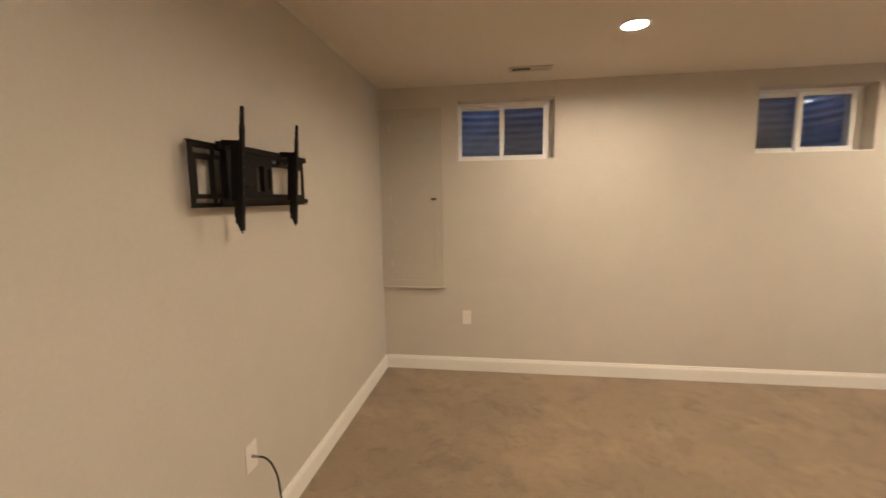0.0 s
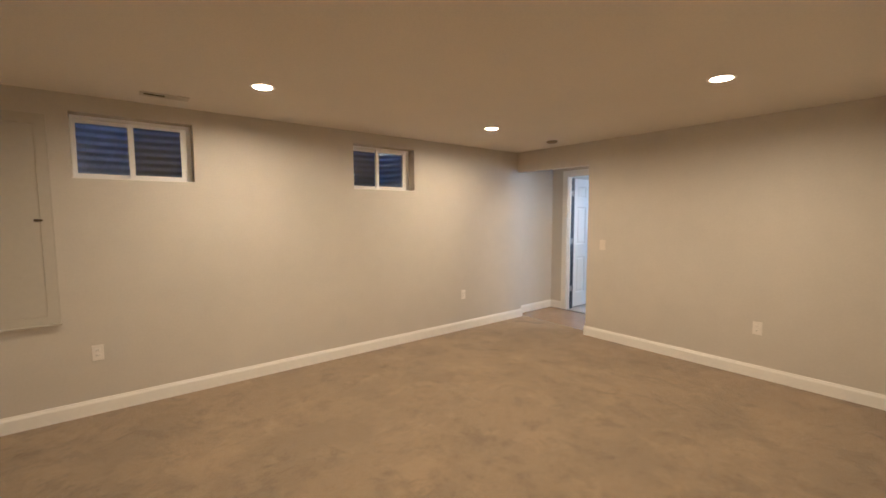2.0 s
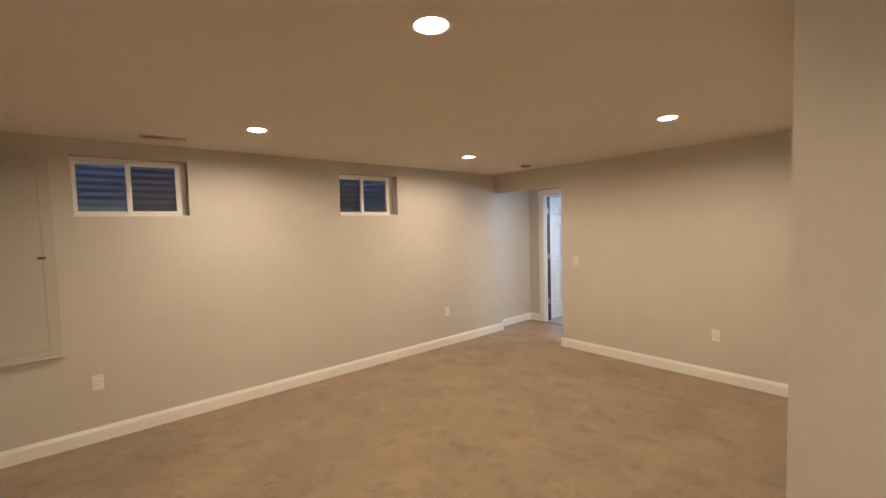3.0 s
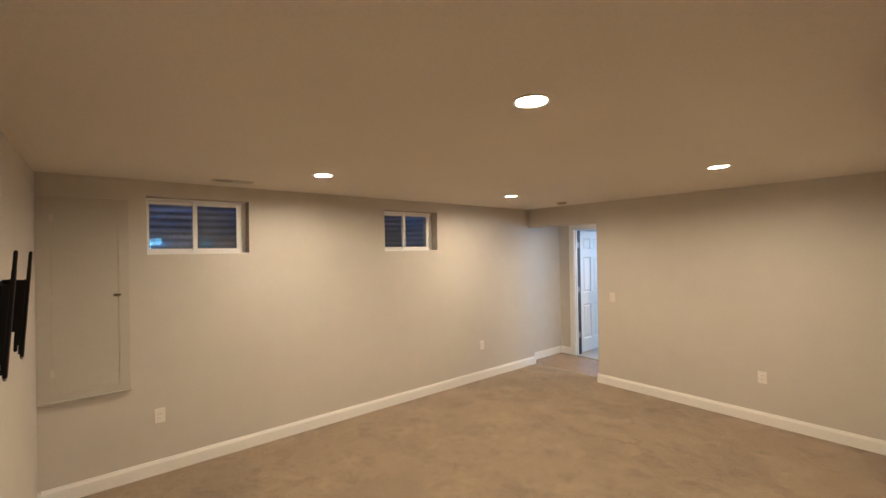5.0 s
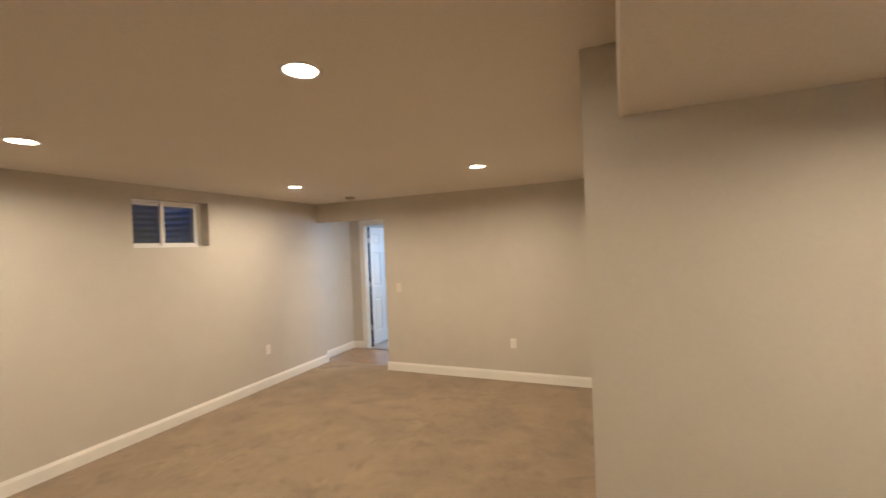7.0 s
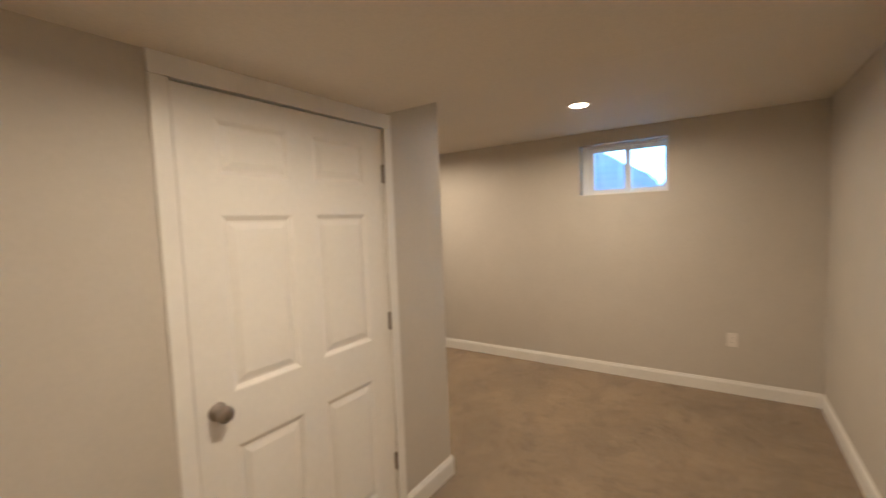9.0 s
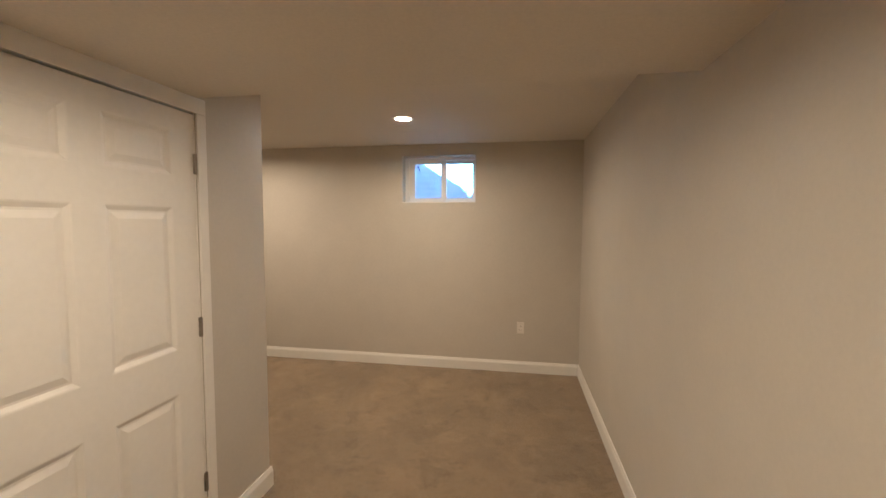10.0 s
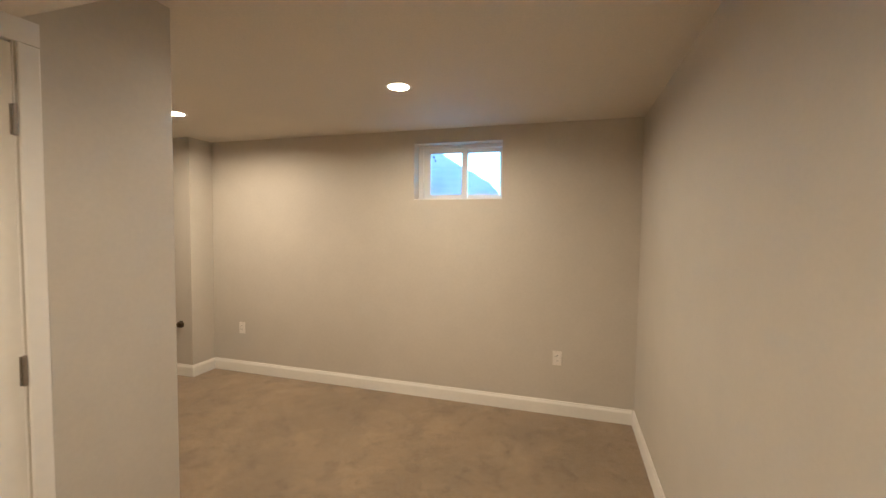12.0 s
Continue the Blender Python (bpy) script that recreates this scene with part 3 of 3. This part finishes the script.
# ---- wall plates ----
def plate_parts(p, kind):
    part("cover_plate", box(bmesh.new(), -0.036, 0.036, 0.0, 0.006, -0.059, 0.059, bevel=0.0025), IVORY if kind == "switch" else PLATE, p)
    if kind == "outlet":
        for dz in (-0.0195, 0.0195):
            rec = part("receptacle", box(bmesh.new(), -0.0165, 0.0165, 0.004, 0.0085, dz - 0.0135, dz + 0.0135, bevel=0.003), PLATE, p)
            for sx in (-0.0065, 0.0065):
                part("slot", boxes((sx - 0.0012, sx + 0.0012, 0.0083, 0.0088, dz - 0.003, dz + 0.006)), SLOT, rec)
    elif kind == "switch":
        part("rocker", box(bmesh.new(), -0.0165, 0.0165, 0.004, 0.0095, -0.033, 0.033, bevel=0.002), IVORY, p)
    for dz in ((-0.042, 0.042) if kind != "outlet" else (0.0,)):
        part("screw", lathe(bmesh.new(), [(0.0, 0.0075), (0.003, 0.007), (0.0035, 0.005)], 12, "Y", (0, 0, dz)), PLATE, p)
    return p


outlet = plate_parts(empty("wall_outlet", pose(0.716, 0, 0.47, 0, 0, 180), "white duplex outlet on the greige wall", "outlet", "wall outlets"), "outlet")
for x, y, z, turn in ((4.388, 0, 0.465, 180), (XE, -2.9, 0.46, 90), (0.589, YB, 0.468, 0), (3.735, YB, 0.463, 0)):
    copy_thing(outlet, pose(x, y, z, 0, 0, turn))
plate_parts(empty("light_switch", pose(XE, -1.345, 1.137, 0, 0, 90), "ivory rocker light switch by the hall opening", "light switch"), "switch")
coax = plate_parts(empty("cable_plate", pose(0, -1.98, 0.438, 0, 0, -90), "white cable wall plate with a socket", "wall plate"), "plate")
part("socket", lathe(bmesh.new(), [(0.0, 0.016), (0.0045, 0.016), (0.0045, 0.008), (0.008, 0.008), (0.008, 0.004)], 6, "Y"), NICKEL, coax, "threaded metal socket")


def tube(name, points, radius, mat):
    cu = bpy.data.curves.new(name, "CURVE")
    cu.dimensions, cu.bevel_depth, cu.bevel_resolution, cu.resolution_u, cu.use_fill_caps = "3D", radius, 4, 10, True
    sp = cu.splines.new("BEZIER")
    sp.bezier_points.add(len(points) - 1)
    for b, c in zip(sp.bezier_points, points):
        b.co, b.handle_left_type, b.handle_right_type = c, "AUTO", "AUTO"
    cu.materials.append(mat)
    return new(name, cu)


cable = empty("coax_cable", pose(0, -1.98, 0.438), "black coaxial cable hanging from the wall plate", "cable")
ca = tube("cable", [(0.030, 0, 0), (0.06, 0.004, -0.006), (0.095, 0.012, -0.06), (0.110, 0.016, -0.16), (0.105, 0.03, -0.28), (0.085, 0.06, -0.39), (0.06, 0.12, -0.430),
                    (0.05, 0.22, -0.4335)], 0.0042, RUBBER)
ca.parent = cable
part("connector", lathe(bmesh.new(), [(0.0, 0.014), (0.0062, 0.014), (0.0062, 0.026), (0.005, 0.028), (0.005, 0.036), (0.0, 0.036)], 8, "X"), NICKEL, cable,
     "metal screw connector")

# ---- access panel ----
acc = empty("access_panel", pose(0, 0, 0), "tall painted access panel door, shut, wall greige darkened for its shade", "access panel")
px0, px1, pz0, pz1 = 0.002, 0.527, 0.735, 2.205
ix0, ix1, iz0, iz1 = 0.083, 0.462, 0.790, 2.135
part("panel_frame", slab(bmesh.new(), (px0, px1), (pz0, pz1), [(ix0, ix1, iz0, iz1)], along_x, -0.024, -0.0005), SHADED_PANEL, acc)
part("ledge", box(bmesh.new(), px0, px1 + 0.008, -0.038, -0.0005, pz0 - 0.014, pz0, bevel=0.002), SHADED_PANEL, acc)
part("panel_door", box(bmesh.new(), ix0 + 0.001, ix1 - 0.001, -0.0215, -0.001, iz0 + 0.001, iz1 - 0.001, bevel=0.0015), SHADED_PANEL, acc)
for z in (0.935, 1.481, 2.05):
    part("hinge", box(bmesh.new(), ix0 - 0.010, ix0 + 0.012, -0.0265, -0.019, z - 0.028, z + 0.028, bevel=0.002), WALL, acc, "painted-over hinge")
bm = lathe(bmesh.new(), [(0.0, 0.0), (0.010, 0.0), (0.010, 0.004), (0.004, 0.006), (0.004, 0.012), (0.0, 0.013)], 16, "-Y", (0.448, -0.0195, 1.473))
box(bm, 0.430, 0.476, -0.037, -0.029, 1.466, 1.481, bevel=0.002)
part("turn_latch", bm, BRONZE, acc, "small dark metal turn latch")

# ---- ceiling vent and detector ----
vent = empty("ceiling_vent", pose(1.205, -0.335, H), "narrow tan metal ceiling register with slats", "vent")
part("frame", slab(bmesh.new(), (-0.15, 0.15), (-0.055, 0.055), [(-0.128, 0.128, -0.033, 0.033)], flat, -0.007, -0.0005), VENT, vent)
# dark sheet in place of the unlit duct behind the slats
part("backing", boxes((-0.129, 0.129, -0.034, 0.034, -0.0015, -0.0005)), SLOT, vent)
for k in range(20):
    left = k < 10
    sl = part("slat", box(bmesh.new(), -0.0005, 0.0005, -0.0325, 0.0325, -0.003 if left else -0.0065, 0.003 if left else 0.0065), TAN if left else VENT, vent)
    sl.location, sl.rotation_euler = (-0.1205 + 0.01268 * k, 0, -0.0055), (0, radians(18 if left else -74), 0)
det = empty("smoke_detector", pose(5.03, -0.88, H), "round dull tan smoke detector on the ceiling", "smoke detector")
part("base", lathe(bmesh.new(), [(0.0, 0.0), (0.066, 0.0), (0.066, 0.008), (0.0, 0.008)], 40, "-Z"), TAN, det)
part("cover", lathe(bmesh.new(), [(0.062, 0.008), (0.062, 0.012), (0.052, 0.022), (0.03, 0.025), (0.0, 0.026)], 40, "-Z"), TAN, det, smooth=True)

# ---- television wall mount ----
tv = empty("tv_wall_mount", pose(0, -0.018, 0), "black steel television wall mount without a screen", "wall mount")
ya, yb, za, zb = -2.215, -1.448, 1.457, 1.668
bm = slab(bmesh.new(), (ya, yb), (za, zb),
          [(ya + 0.034, ya + 0.092, za + 0.042, zb - 0.056), (ya + 0.120, ya + 0.150, za + 0.045, zb - 0.05),
           (-1.742, -1.590, za + 0.045, zb - 0.05), (-1.560, yb - 0.028, za + 0.045, zb - 0.05),
           (ya + 0.022, ya + 0.105, za + 0.012, za + 0.026), (ya + 0.022, ya + 0.105, zb - 0.036, zb - 0.020),
           (ya + 0.125, ya + 0.155, za + 0.012, za + 0.026), (ya + 0.125, ya + 0.155, zb - 0.036, zb - 0.020),
           *[(-1.80 + 0.078 * k, -1.742 + 0.078 * k, za + 0.014, za + 0.026) for k in range(4)],
           *[(-1.80 + 0.078 * k, -1.742 + 0.078 * k, zb - 0.036, zb - 0.022) for k in range(4)],
           (-1.865, -1.825, za + 0.05, zb - 0.055), (-1.80, -1.785, za + 0.06, zb - 0.065)], along_y, 0.034, 0.037)
part("wall_plate", bm, BLACK, tv)
part("top_lip", boxes((0.026, 0.044, ya, yb, zb, zb + 0.003), bevel=0.001), BLACK, tv)
part("bottom_lip", boxes((0.026, 0.056, ya + 0.004, yb - 0.004, za - 0.003, za), bevel=0.001), BLACK, tv)
for y in (-1.99, -1.62):
    for z in (za + 0.018, zb - 0.028):
        part("spacer", lathe(bmesh.new(), [(0.0, 0.0), (0.012, 0.0), (0.012, 0.034), (0.0, 0.034)], 14, "X", (0.0005, y, z)), BLACK, tv)
        part("lag_bolt", lathe(bmesh.new(), [(0.0, 0.007), (0.007, 0.007), (0.008, 0.0)], 6, "X", (0.037, y, z)), BLACK, tv)
for z0, z1 in ((za + 0.004, za + 0.026), (zb - 0.014, zb + 0.010)):
    part("cross_rail", box(bmesh.new(), 0.048, 0.062, -2.10, -1.462, z0, z1, bevel=0.003), BLACK, tv)
bm = slab(bmesh.new(), (-2.055, -1.765), (za + 0.022, zb - 0.012),
          [(-2.035, -2.015, za + 0.06, zb - 0.06), (-1.875, -1.83, za + 0.055, zb - 0.055), (-1.80, -1.786, za + 0.065, zb - 0.065)], along_y, 0.050, 0.056)
part("carriage", bm, BLACK, tv)
part("tilt_hub", lathe(bmesh.new(), [(0.0, 0.0), (0.040, 0.0), (0.040, 0.008), (0.034, 0.012), (0.0, 0.012)], 28, "X", (0.056, -1.955, 1.562)), BLACK, tv)
for y in (-2.072, -1.690):
    bm = bmesh.new()
    box(bm, -0.006, 0.006, -0.010, 0.010, -0.212, 0.150, bevel=0.003)
    shank = box(bmesh.new(), -0.0055, 0.0055, -0.0085, 0.0085, 0.145, 0.214, bevel=0.004)
    for v in shank.verts:
        v.co.y *= 1.0 - 0.35 * max(0.0, (v.co.z - 0.15) / 0.064)
    for f in shank.faces:
        bm.faces.new([bm.verts.new(v.co) for v in f.verts])
    shank.free()
    box(bm, -0.012, -0.004, -0.008, -0.0055, -0.200, 0.10)
    box(bm, -0.012, -0.004, 0.0055, 0.008, -0.200, 0.10)
    arm = part("screen_arm", bm, BLACK, tv)
    arm.location, arm.rotation_euler = (0.124, y, 1.582), (0, radians(4.0), 0)
    # solid dark discs that paint the shade of the arm's holes
    for k in range(7):
        part("hole", lathe(bmesh.new(), [(0.0, 0.0066), (0.0034, 0.0066), (0.0036, 0.005)], 10, "X", (0, 0, 0.19 - 0.045 * k)), SLOT, arm, "small dark disc in place of a shaded hole")
    part("tip_screw", lathe(bmesh.new(), [(0.0, 0.0), (0.005, 0.0), (0.006, 0.004), (0.004, 0.010), (0.0, 0.012)], 12, "-Z", (0.0, 0, -0.211)), NICKEL, arm,
         "small bright metal screw")
    part("hook", box(bmesh.new(), -0.074, -0.004, -0.011, 0.011, 0.076, 0.098, bevel=0.004), BLACK, arm)
    part("lower_hook", box(bmesh.new(), -0.026, -0.004, -0.009, 0.009, -0.165, -0.09, bevel=0.003), BLACK, arm)
    part("tilt_bracket", box(bmesh.new(), -0.036, -0.004, -0.012, 0.012, -0.11, 0.085, bevel=0.004), BLACK, arm)
    part("release_pin", lathe(bmesh.new(), [(0.0, 0.0), (0.006, 0.0), (0.006, 0.02), (0.004, 0.03), (0.0, 0.03)], 10, "-Z", (-0.02, 0, -0.16)), BLACK, arm)

# ---- dark round knob beyond the closet block ----
# taken for a door knob; its door is not built
st = empty("far_knob", pose(4.232, -8.265, 0.52), "dark round metal knob standing off the wall", "cleanout cap")
part("cap", lathe(bmesh.new(), [(0.0, 0.0), (0.036, 0.0), (0.036, 0.004), (0.030, 0.008), (0.029, 0.03), (0.026, 0.036), (0.012, 0.038), (0.012, 0.048), (0.0, 0.049)],
                   28, "Y"), BRONZE, st)
